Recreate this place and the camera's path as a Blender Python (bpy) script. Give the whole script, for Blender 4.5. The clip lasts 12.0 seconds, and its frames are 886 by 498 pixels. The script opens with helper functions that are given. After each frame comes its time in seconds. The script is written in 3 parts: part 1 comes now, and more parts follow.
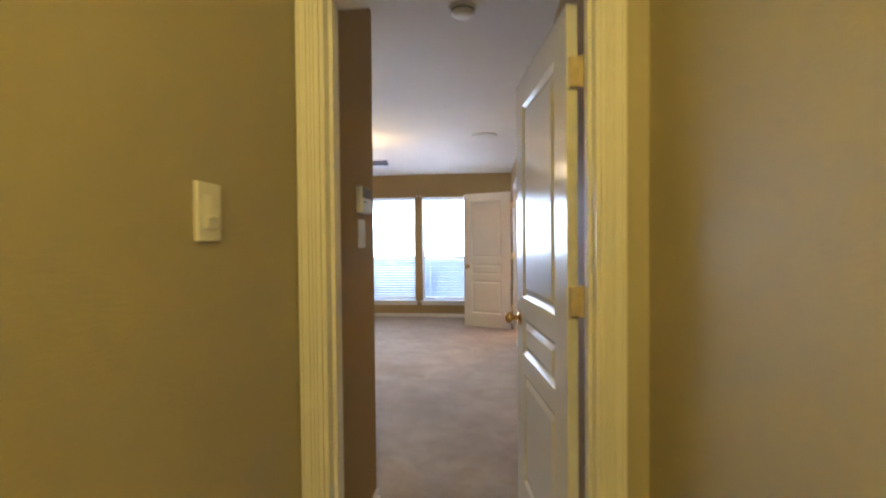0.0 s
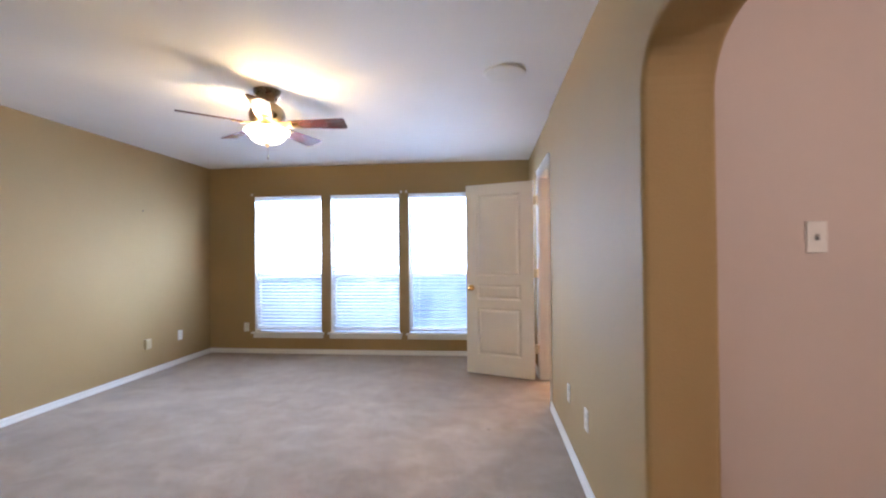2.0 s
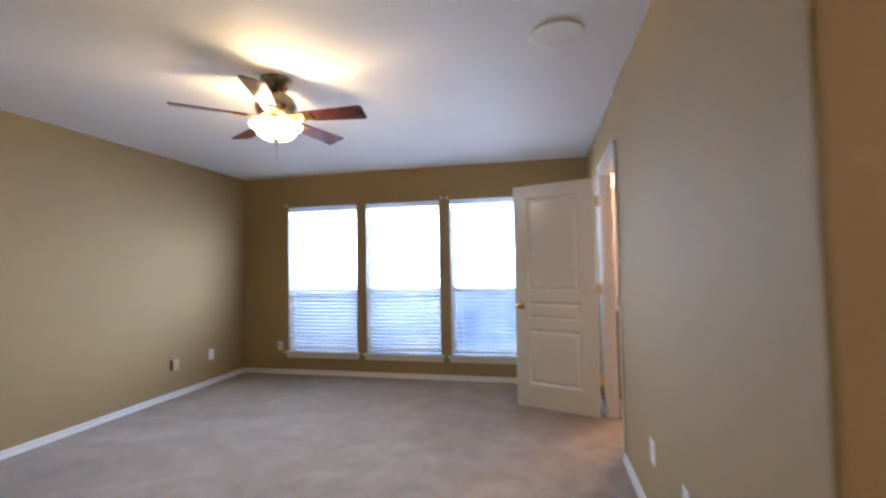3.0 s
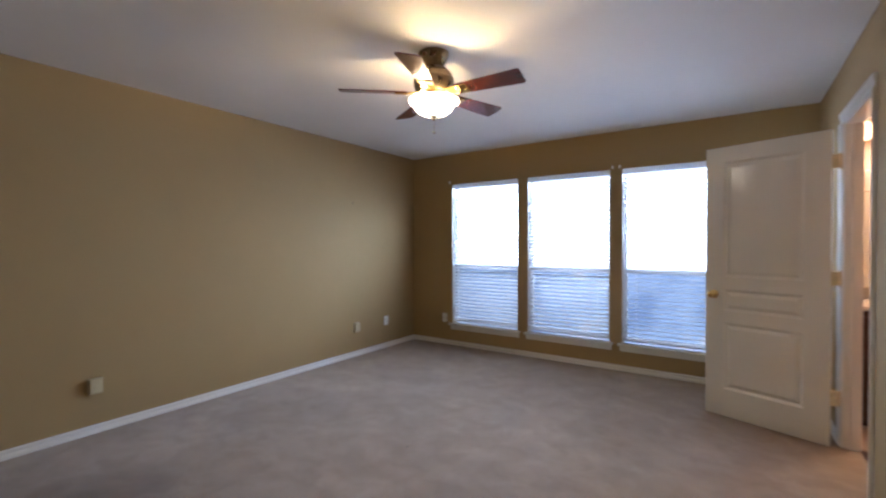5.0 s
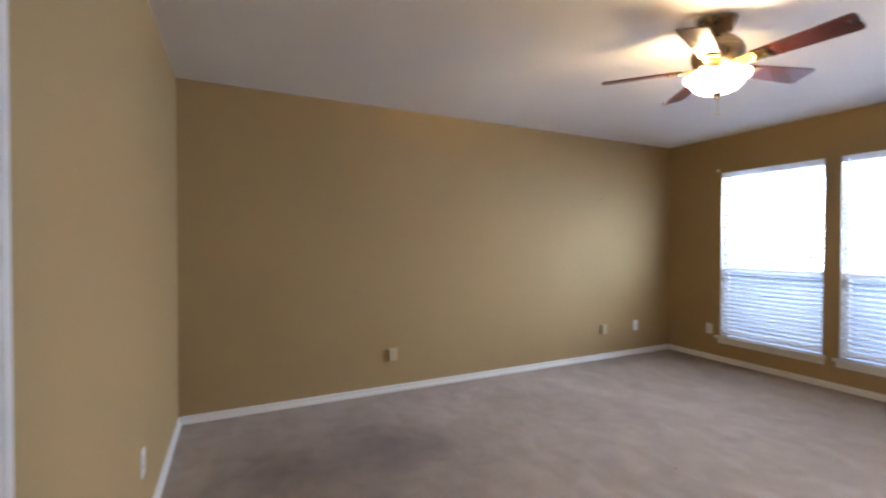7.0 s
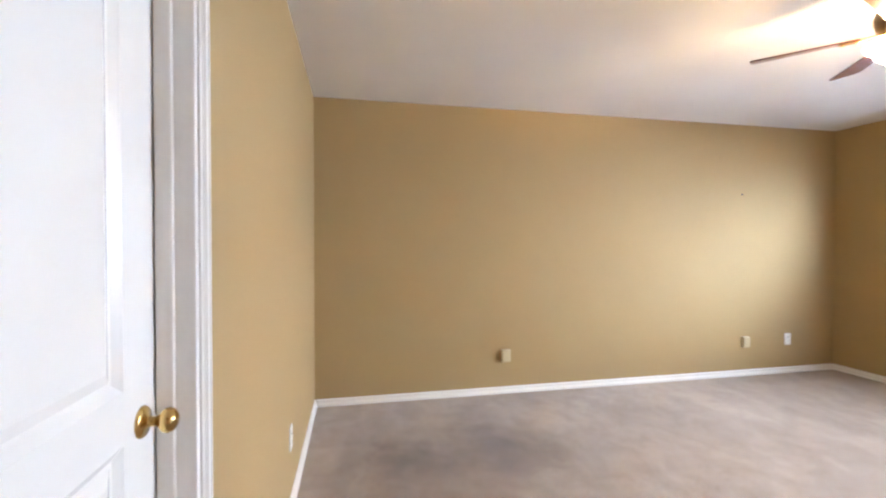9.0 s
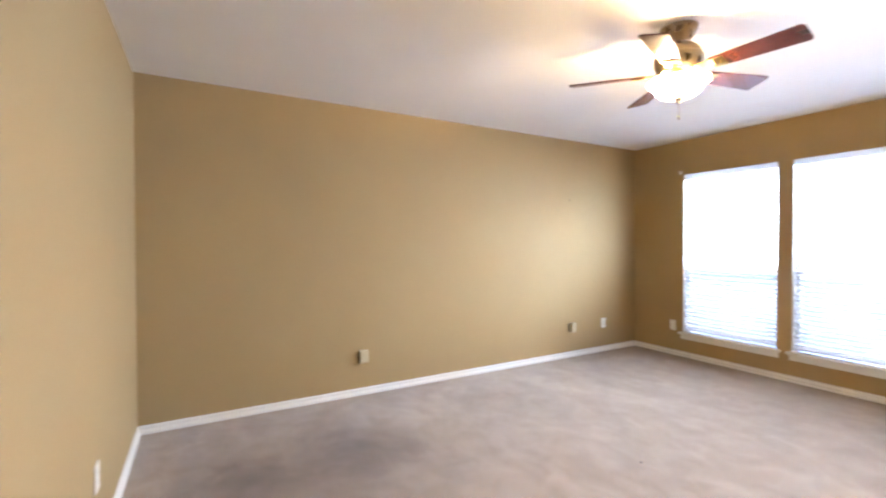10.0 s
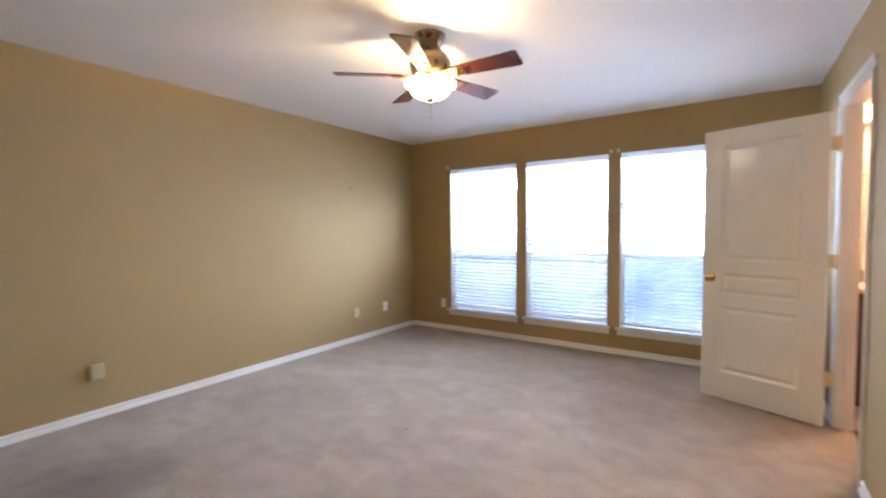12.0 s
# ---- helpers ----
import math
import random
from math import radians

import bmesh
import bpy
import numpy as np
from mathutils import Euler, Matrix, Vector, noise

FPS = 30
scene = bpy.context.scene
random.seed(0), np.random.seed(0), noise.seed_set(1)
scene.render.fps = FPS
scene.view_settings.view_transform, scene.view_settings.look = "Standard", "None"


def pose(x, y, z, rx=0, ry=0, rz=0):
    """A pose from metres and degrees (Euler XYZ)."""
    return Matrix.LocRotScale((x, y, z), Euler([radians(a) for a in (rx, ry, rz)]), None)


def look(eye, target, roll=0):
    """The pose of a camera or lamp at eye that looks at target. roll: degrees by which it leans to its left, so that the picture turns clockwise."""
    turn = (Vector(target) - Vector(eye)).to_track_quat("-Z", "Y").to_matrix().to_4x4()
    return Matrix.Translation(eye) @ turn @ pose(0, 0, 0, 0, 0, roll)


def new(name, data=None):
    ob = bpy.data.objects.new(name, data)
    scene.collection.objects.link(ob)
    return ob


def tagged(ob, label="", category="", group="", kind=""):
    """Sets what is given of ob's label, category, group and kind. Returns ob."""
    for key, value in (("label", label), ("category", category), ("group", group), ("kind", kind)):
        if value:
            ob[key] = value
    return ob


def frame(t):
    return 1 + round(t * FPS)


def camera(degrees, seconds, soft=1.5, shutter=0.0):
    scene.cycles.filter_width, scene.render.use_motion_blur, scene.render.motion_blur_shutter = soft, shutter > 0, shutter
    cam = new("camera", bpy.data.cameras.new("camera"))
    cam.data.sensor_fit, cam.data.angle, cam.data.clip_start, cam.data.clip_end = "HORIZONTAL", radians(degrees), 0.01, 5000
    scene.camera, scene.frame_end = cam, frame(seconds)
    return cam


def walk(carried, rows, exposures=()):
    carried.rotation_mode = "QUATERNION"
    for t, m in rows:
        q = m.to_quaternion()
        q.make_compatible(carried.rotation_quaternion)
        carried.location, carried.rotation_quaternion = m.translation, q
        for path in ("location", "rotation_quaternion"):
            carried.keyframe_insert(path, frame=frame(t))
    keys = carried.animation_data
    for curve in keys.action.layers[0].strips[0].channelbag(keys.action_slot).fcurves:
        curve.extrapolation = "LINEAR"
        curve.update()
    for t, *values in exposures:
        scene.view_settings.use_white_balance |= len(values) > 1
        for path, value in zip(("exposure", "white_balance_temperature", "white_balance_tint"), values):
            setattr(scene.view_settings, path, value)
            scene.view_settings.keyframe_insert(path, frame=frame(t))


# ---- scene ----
cam = camera(91.6, 12.0, 2.2, 0.5)
EXPOSURES = [(0, 0.10, 6600, 14), (0.5, 0.10, 6500, 15), (0.8, -0.06, 6500, 17), (1, -0.05, 6500, 18), (1.5, 0.18, 6200, 18), (2, 0.17, 6050, 16), (2.5, 0.05, 6050, 16), (3, -0.25, 6050, 16), (3.8, -0.5, 6150, 16), (4.8, -0.70, 6250, 17), (5.5, -0.72, 6200, 16), (6.5, -0.62, 6400, 16), (7.0, -0.22, 6600, 17), (7.7, 0.36, 6850, 17), (9.5, 0.85, 6850, 16), (10.0, 0.82, 6700, 17), (11, 0.5, 6550, 17), (12, 0.17, 6520, 17)]
PATH = [
    (0, (-0.339, -2.217, 1.289), (-0.559, -0.23, 1.252), -0.5),
    (0.3, (-0.350, -1.909, 1.297), (-0.622, 0.072, 1.233), -0.6),
    (0.5, (-0.384, -1.695, 1.297), (-0.69, 0.28, 1.242), -0.1),
    (0.8, (-0.400, -1.434, 1.287), (-0.633, 0.552, 1.270), -1.8),
    (1, (-0.442, -1.227, 1.301), (-0.608, 0.765, 1.214), -2.2),
    (1.5, (-0.469, -0.71, 1.287), (-0.685, 1.278, 1.254), -1.0),
    (2, (-0.536, -0.28, 1.264), (-0.733, 1.71, 1.288), -0.5),
    (2.5, (-0.587, 0.044, 1.316), (-0.714, 2.04, 1.288), -3.3),
    (2.9, (-0.538, 0.273, 1.282), (-0.906, 2.238, 1.336), -1.8),
    (3, (-0.52, 0.313, 1.262), (-0.954, 2.264, 1.348), -1.0),
    (3.2, (-0.511, 0.408, 1.304), (-1.106, 2.314, 1.416), 0.9),
    (4.8, (-0.570, 0.492, 1.274), (-1.620, 2.195, 1.246), 0.0),
    (5, (-0.550, 0.503, 1.284), (-1.677, 2.156, 1.260), -0.1),
    (5.5, (-0.569, 0.485, 1.277), (-1.881, 1.994, 1.25), -0.1),
    (6, (-0.585, 0.444, 1.277), (-2.073, 1.779, 1.255), 0.2),
    (6.5, (-0.631, 0.399, 1.276), (-2.281, 1.529, 1.255), 0.1),
    (7, (-0.657, 0.368, 1.282), (-2.458, 1.238, 1.251), 0.1),
    (7.4, (-0.669, 0.327, 1.276), (-2.551, 1.003, 1.256), 0.2),
    (7.5, (-0.671, 0.325, 1.278), (-2.564, 0.97, 1.254), 0.1),
    (7.7, (-0.671, 0.314, 1.279), (-2.598, 0.848, 1.252), 0.1),
    (8.5, (-0.688, 0.312, 1.281), (-2.661, 0.642, 1.262), 0.0),
    (9.3, (-0.662, 0.311, 1.287), (-2.586, 0.856, 1.262), 0.0),
    (9.5, (-0.682, 0.314, 1.275), (-2.563, 0.995, 1.261), -0.1),
    (10, (-0.659, 0.385, 1.288), (-2.402, 1.366, 1.256), -0.1),
    (10.5, (-0.621, 0.43, 1.276), (-2.217, 1.634, 1.233), 0.1),
    (11, (-0.581, 0.464, 1.275), (-2.037, 1.834, 1.221), -0.0),
    (11.5, (-0.562, 0.484, 1.276), (-1.881, 1.986, 1.208), 0.1),
    (12, (-0.538, 0.509, 1.274), (-1.662, 2.161, 1.187), -0.4),
]
walk(cam, [(t, look(eye, target, roll)) for t, eye, target, roll in PATH], EXPOSURES)


# ---- world and light ----
world = bpy.data.worlds.new("sky")
scene.world = world
world.use_nodes = True
wn = world.node_tree.nodes
sky = wn.new("ShaderNodeTexSky")
sky.sky_type = "NISHITA"
sky.sun_disc = False
sky.sun_elevation = radians(48)
sky.sun_rotation = radians(255)
world.node_tree.links.new(sky.outputs[0], wn["Background"].inputs[0])
wn["Background"].inputs[1].default_value = 0.12


def lamp(name, kind, m, watts, colour, size=0.05, size_y=None):
    d = bpy.data.lights.new(name, kind)
    d.energy, d.color = watts, colour
    if kind == "AREA":
        d.shape, d.size, d.size_y = "RECTANGLE", size, size_y or size
    elif kind == "SUN":
        d.angle = radians(size)
    else:
        d.shadow_soft_size = size
    ob = new(name, d)
    ob.matrix_world = m
    return ob


SUN_DIR = Vector((0.80, 0.22, -0.95))
lamp("sun", "SUN", look((0, 0, 10), Vector((0, 0, 10)) + SUN_DIR), 4.5, (1.0, 0.95, 0.88), 0.5)

H = 2.44                      # ceiling
XL, YW = -4.23, 5.19          # left wall, window wall
WIN = [(-3.60, -2.68), (-2.556, -1.642), (-1.522, -0.608)]
WZ0, WZ1, RAIL = 0.262, 2.052, 1.0
FAN = (-2.08, 2.65)
for a, b in WIN:
    lamp("window_daylight", "AREA", look(((a + b) / 2, 5.47, (RAIL + WZ1) / 2), ((a + b) / 2, 0, (RAIL + WZ1) / 2 - 2.5)),
         86, (0.54, 0.72, 1.0), b - a + 0.1, WZ1 - RAIL + 0.06)
for k in range(3):
    lamp("fan_bulb", "POINT", pose(FAN[0] + 0.10 * math.cos(radians(90 + 120 * k)), FAN[1] + 0.10 * math.sin(radians(90 + 120 * k)), 2.145), 22, (1.0, 0.74, 0.38), 0.018)
lamp("hall_bulb", "POINT", pose(-0.44, -2.85, 2.28), 40, (1.0, 0.82, 0.26), 0.09)
lamp("vanity_bulb", "POINT", pose(0.75, 4.90, 2.14), 105, (1.0, 0.71, 0.48), 0.06)
lamp("passage_bulb", "POINT", pose(1.0, -1.10, 2.28), 52, (1.0, 0.87, 0.80), 0.09)


# ---- materials ----
def material(name, colour, rough=0.5, metal=0.0, vary=0.06, scale=3.0, grain=0.0, grain_scale=200.0, spec=0.5, coat=0.0, second=None, fine=None):
    m = bpy.data.materials.new(name)
    m.use_nodes = True
    n, l = m.node_tree.nodes, m.node_tree.links
    b = n["Principled BSDF"]
    b.inputs["Roughness"].default_value, b.inputs["Metallic"].default_value = rough, metal
    b.inputs["Specular IOR Level"].default_value = spec
    b.inputs["Coat Weight"].default_value = coat
    tc = n.new("ShaderNodeTexCoord")
    big = n.new("ShaderNodeTexNoise")
    big.inputs["Scale"].default_value, big.inputs["Detail"].default_value = scale, 5
    l.new(tc.outputs["Object"], big.inputs["Vector"])
    ramp = n.new("ShaderNodeValToRGB")
    other = second or tuple(c * (1 - 2 * vary) for c in colour)
    ramp.color_ramp.elements[0].color, ramp.color_ramp.elements[0].position = (*other, 1), 0.32
    ramp.color_ramp.elements[1].color, ramp.color_ramp.elements[1].position = (*colour, 1), 0.68
    l.new(big.outputs["Fac"], ramp.inputs["Fac"])
    out = ramp.outputs["Color"]
    if fine:
        small = n.new("ShaderNodeTexNoise")
        small.inputs["Scale"].default_value, small.inputs["Detail"].default_value = fine[0], 3
        l.new(tc.outputs["Object"], small.inputs["Vector"])
        mix = n.new("ShaderNodeMixRGB")
        mix.blend_type = "OVERLAY"
        mix.inputs[0].default_value = fine[1]
        l.new(out, mix.inputs[1])
        l.new(small.outputs["Color"], mix.inputs[2])
        out = mix.outputs[0]
    l.new(out, b.inputs["Base Color"])
    rr = n.new("ShaderNodeMapRange")
    rr.inputs["To Min"].default_value, rr.inputs["To Max"].default_value = rough * 0.88, min(1, rough * 1.12)
    l.new(big.outputs["Fac"], rr.inputs["Value"])
    l.new(rr.outputs[0], b.inputs["Roughness"])
    if grain:
        g = n.new("ShaderNodeTexNoise")
        g.inputs["Scale"].default_value, g.inputs["Detail"].default_value = grain_scale, 3
        l.new(tc.outputs["Object"], g.inputs["Vector"])
        bump = n.new("ShaderNodeBump")
        bump.inputs["Strength"].default_value, bump.inputs["Distance"].default_value = grain, 0.004
        l.new(g.outputs["Fac"], bump.inputs["Height"])
        l.new(bump.outputs[0], b.inputs["Normal"])
    return m


def glow(name, colour, strength):
    m = material(name, colour, 0.4, vary=0.0)
    b = m.node_tree.nodes["Principled BSDF"]
    b.inputs["Emission Color"].default_value = (*colour, 1)
    b.inputs["Emission Strength"].default_value = strength
    return m


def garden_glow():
    """Glowing panel below the bright distance; leaf shade and lit gaps are painted in."""
    m = glow("garden_backdrop_glow", (0.36, 0.54, 0.90), 2.2)
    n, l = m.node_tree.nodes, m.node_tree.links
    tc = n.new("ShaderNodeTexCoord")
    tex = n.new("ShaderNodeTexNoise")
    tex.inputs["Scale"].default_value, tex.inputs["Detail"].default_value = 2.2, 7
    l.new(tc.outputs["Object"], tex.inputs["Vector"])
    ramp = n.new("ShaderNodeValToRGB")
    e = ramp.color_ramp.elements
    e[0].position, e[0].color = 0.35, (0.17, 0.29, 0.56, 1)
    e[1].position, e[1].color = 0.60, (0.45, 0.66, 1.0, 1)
    # white spots painted into the glow as sunlit gaps
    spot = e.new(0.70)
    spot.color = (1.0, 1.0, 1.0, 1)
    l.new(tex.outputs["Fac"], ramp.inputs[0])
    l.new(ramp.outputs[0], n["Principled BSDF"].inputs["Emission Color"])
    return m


TAN = material("tan_wall_paint", (0.385, 0.264, 0.120), 0.70, vary=0.03, scale=1.3, grain=0.30, grain_scale=170, spec=0.22)
PINK = material("pale_wall_paint", (0.60, 0.51, 0.455), 0.62, vary=0.03, scale=1.3, grain=0.30, grain_scale=170)
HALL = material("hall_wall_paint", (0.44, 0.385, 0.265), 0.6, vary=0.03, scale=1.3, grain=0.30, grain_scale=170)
CEIL = material("ceiling_paint", (0.80, 0.765, 0.72), 0.8, vary=0.02, scale=2, grain=0.5, grain_scale=120)
WHITE = material("semi_gloss_white_paint", (0.78, 0.75, 0.69), 0.30, vary=0.02, scale=4, grain=0.10, grain_scale=60)
DOORW = material("door_white_paint", (0.75, 0.72, 0.645), 0.17, vary=0.02, scale=4, grain=0.06, grain_scale=28)
PLASTIC = material("white_plastic", (0.78, 0.76, 0.70), 0.35, vary=0.02, scale=8)
IVORY = material("ivory_plastic", (0.50, 0.41, 0.24), 0.4, vary=0.03, scale=8)
DARK = material("dark_display", (0.012, 0.012, 0.014), 0.25, vary=0.1, scale=8)
SLOT = material("slot_shadow_plastic", (0.05, 0.045, 0.04), 0.5, vary=0.1, scale=20)
BRASS = material("polished_brass", (0.72, 0.50, 0.20), 0.16, 1.0, vary=0.06, scale=30)
BRONZE = material("antique_brass", (0.34, 0.26, 0.17), 0.28, 1.0, vary=0.10, scale=20)
HINGE = material("dull_brass_hinge", (0.72, 0.60, 0.38), 0.45, 0.5, vary=0.1, scale=30)
BLADE = material("cherry_fan_blade", (0.135, 0.034, 0.026), 0.26, vary=0.2, scale=9, coat=0.5, fine=(60, 0.3))
SLAT = material("white_blind_slat", (0.86, 0.87, 0.88), 0.35, vary=0.02, scale=6)
VINYL = material("white_window_vinyl", (0.80, 0.80, 0.80), 0.35, vary=0.02, scale=6)
CABINET = material("dark_cherry_cabinet", (0.085, 0.026, 0.014), 0.35, vary=0.2, scale=8, coat=0.2)
MARBLE = material("cultured_marble", (0.74, 0.66, 0.56), 0.2, vary=0.05, scale=7)
TILE = material("bath_floor_vinyl", (0.46, 0.36, 0.28), 0.35, vary=0.1, scale=5)
PATIO = material("pale_patio", (0.60, 0.60, 0.61), 0.8, vary=0.1, scale=3, grain=0.3, grain_scale=40)
OUTER = material("outer_wall", (0.4, 0.38, 0.36), 0.8, vary=0.12, scale=5)
SKY_GLOW = glow("sky_backdrop_glow", (0.66, 0.82, 1.0), 4.2)
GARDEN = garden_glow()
BARK = material("dry_leaf", (0.10, 0.07, 0.05), 0.8, vary=0.2, scale=12)
BOWL = glow("lit_frosted_glass", (1.0, 0.82, 0.56), 27.0)
FROST = material("inner_frosted_glass", (0.80, 0.76, 0.68), 0.5, vary=0.02)
GLOBE = glow("lit_vanity_globe", (1.0, 0.62, 0.36), 6.0)
SHADE = glow("lit_ceiling_shade", (1.0, 0.80, 0.45), 3.0)


def carpet_material():
    m = bpy.data.materials.new("worn_beige_carpet")
    m.use_nodes = True
    n, l = m.node_tree.nodes, m.node_tree.links
    b = n["Principled BSDF"]
    b.inputs["Roughness"].default_value = 0.95
    b.inputs["Specular IOR Level"].default_value = 0.1
    b.inputs["Sheen Weight"].default_value = 0.25
    tc = n.new("ShaderNodeTexCoord")

    def noise_tex(scale, detail, distort=0.0):
        t = n.new("ShaderNodeTexNoise")
        t.inputs["Scale"].default_value, t.inputs["Detail"].default_value, t.inputs["Distortion"].default_value = scale, detail, distort
        l.new(tc.outputs["Object"], t.inputs["Vector"])
        return t.outputs["Fac"]

    def ramp(fac, p0, c0, p1, c1):
        r = n.new("ShaderNodeValToRGB")
        r.color_ramp.elements[0].position, r.color_ramp.elements[0].color = p0, (*c0, 1)
        r.color_ramp.elements[1].position, r.color_ramp.elements[1].color = p1, (*c1, 1)
        l.new(fac, r.inputs["Fac"])
        return r.outputs["Color"]

    def mul(a, c, f):
        x = n.new("ShaderNodeMixRGB")
        x.blend_type, x.inputs[0].default_value = "MULTIPLY", f
        l.new(a, x.inputs[1])
        l.new(c, x.inputs[2])
        return x.outputs[0]

    base = ramp(noise_tex(1.1, 6, 0.6), 0.30, (0.318, 0.241, 0.174), 0.70, (0.41, 0.319, 0.238))
    mid = ramp(noise_tex(5.5, 9, 0.8), 0.35, (0.885, 0.88, 0.875), 0.65, (1.06, 1.06, 1.06))
    tuft = ramp(noise_tex(260, 2), 0.30, (0.70, 0.69, 0.68), 0.70, (1.2, 1.2, 1.2))
    col = mul(mul(base, mid, 1.0), tuft, 0.8)
    # brushed streaks left by the vacuum
    mp = n.new("ShaderNodeMapping")
    mp.vector_type = "TEXTURE"
    mp.inputs["Rotation"].default_value = (0, 0, radians(-6))
    mp.inputs["Scale"].default_value = (0.42, 0.20, 1)
    l.new(tc.outputs["Object"], mp.inputs["Vector"])
    st = n.new("ShaderNodeTexNoise")
    st.inputs["Scale"].default_value, st.inputs["Detail"].default_value, st.inputs["Distortion"].default_value = 1.0, 7, 0.7
    l.new(mp.outputs[0], st.inputs["Vector"])
    col = mul(col, ramp(st.outputs["Fac"], 0.38, (0.84, 0.83, 0.82), 0.60, (1.06, 1.06, 1.06)), 0.40)
    # stains and one broad darker area, with uneven outlines
    wob = n.new("ShaderNodeVectorMath")
    wob.operation = "ADD"
    nz = n.new("ShaderNodeTexNoise")
    nz.inputs["Scale"].default_value, nz.inputs["Detail"].default_value = 3.0, 5
    l.new(tc.outputs["Object"], nz.inputs["Vector"])
    l.new(tc.outputs["Object"], wob.inputs[0])
    sc = n.new("ShaderNodeVectorMath")
    sc.operation = "MULTIPLY_ADD"
    sc.inputs[1].default_value = (0.8, 0.8, 0)
    sc.inputs[2].default_value = (-0.4, -0.4, 0)
    l.new(nz.outputs["Color"], sc.inputs[0])
    l.new(sc.outputs[0], wob.inputs[1])
    for x, y, size, dark in STAINS_AND_DARKENING:
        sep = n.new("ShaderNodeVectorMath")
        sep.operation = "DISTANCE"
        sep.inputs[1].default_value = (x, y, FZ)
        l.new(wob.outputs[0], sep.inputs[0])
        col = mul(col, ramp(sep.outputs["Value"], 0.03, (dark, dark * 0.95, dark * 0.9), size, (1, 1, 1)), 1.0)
    l.new(col, b.inputs["Base Color"])
    bump = n.new("ShaderNodeBump")
    bump.inputs["Strength"].default_value, bump.inputs["Distance"].default_value = 0.55, 0.006
    l.new(noise_tex(240, 3), bump.inputs["Height"])
    bump2 = n.new("ShaderNodeBump")
    bump2.inputs["Strength"].default_value, bump2.inputs["Distance"].default_value = 0.10, 0.03
    l.new(noise_tex(9, 4), bump2.inputs["Height"])
    l.new(bump.outputs[0], bump2.inputs["Normal"])
    l.new(bump2.outputs[0], b.inputs["Normal"])
    return m


# x, y, size, factor; the first is a broad darker area, not one stain
STAINS_AND_DARKENING = [(-3.1, 0.9, 1.6, 0.66), (-3.25, 1.30, 0.42, 0.62), (-3.22, 0.66, 0.36, 0.66), (-2.6, 0.45, 0.5, 0.75), (-1.24, 2.09, 0.34, 0.78), (-1.94, 1.74, 0.26, 0.80), (-0.9, 1.2, 0.4, 0.85)]
FZ = -0.025                   # carpet level
CARPET = carpet_material()


def clear_glass():
    m = bpy.data.materials.new("window_glass")
    m.use_nodes = True
    b = m.node_tree.nodes["Principled BSDF"]
    b.inputs["Transmission Weight"].default_value, b.inputs["Roughness"].default_value, b.inputs["IOR"].default_value = 1.0, 0.0, 1.05
    return m


def screen_mesh():
    m = bpy.data.materials.new("insect_screen_mesh")
    m.use_nodes = True
    n, l = m.node_tree.nodes, m.node_tree.links
    tr = n.new("ShaderNodeBsdfTransparent")
    di = n.new("ShaderNodeBsdfDiffuse")
    di.inputs[0].default_value = (0.10, 0.10, 0.11, 1)
    mx = n.new("ShaderNodeMixShader")
    mx.inputs[0].default_value = 0.30
    l.new(tr.outputs[0], mx.inputs[1])
    l.new(di.outputs[0], mx.inputs[2])
    l.new(mx.outputs[0], n["Material Output"].inputs[0])
    return m


def thin_slat(m, share):
    n, l = m.node_tree.nodes, m.node_tree.links
    tr = n.new("ShaderNodeBsdfTranslucent")
    tr.inputs[0].default_value = (0.86, 0.88, 0.92, 1)
    mx = n.new("ShaderNodeMixShader")
    mx.inputs[0].default_value = share
    l.new(n["Principled BSDF"].outputs[0], mx.inputs[1])
    l.new(tr.outputs[0], mx.inputs[2])
    l.new(mx.outputs[0], n["Material Output"].inputs[0])


thin_slat(SLAT, 0.28)
GLASS = clear_glass()
SCREEN = screen_mesh()
MIRROR = material("mirror_silver", (0.86, 0.86, 0.86), 0.02, 1.0, vary=0.0)


# ---- mesh helpers ----
def box(bm, x0, x1, y0, y1, z0, z1, bevel=0.0):
    r = bmesh.ops.create_cube(bm, size=1, matrix=Matrix.Translation(((x0 + x1) / 2, (y0 + y1) / 2, (z0 + z1) / 2)) @ Matrix.Diagonal((abs(x1 - x0), abs(y1 - y0), abs(z1 - z0), 1)))
    if bevel:
        edges = {e for v in r["verts"] for e in v.link_edges}
        bmesh.ops.bevel(bm, geom=list(edges), offset=bevel, segments=2, affect="EDGES", profile=0.5)
    return bm


def boxes(*items, bevel=0.0):
    bm = bmesh.new()
    for it in items:
        box(bm, *it, bevel=bevel)
    return bm


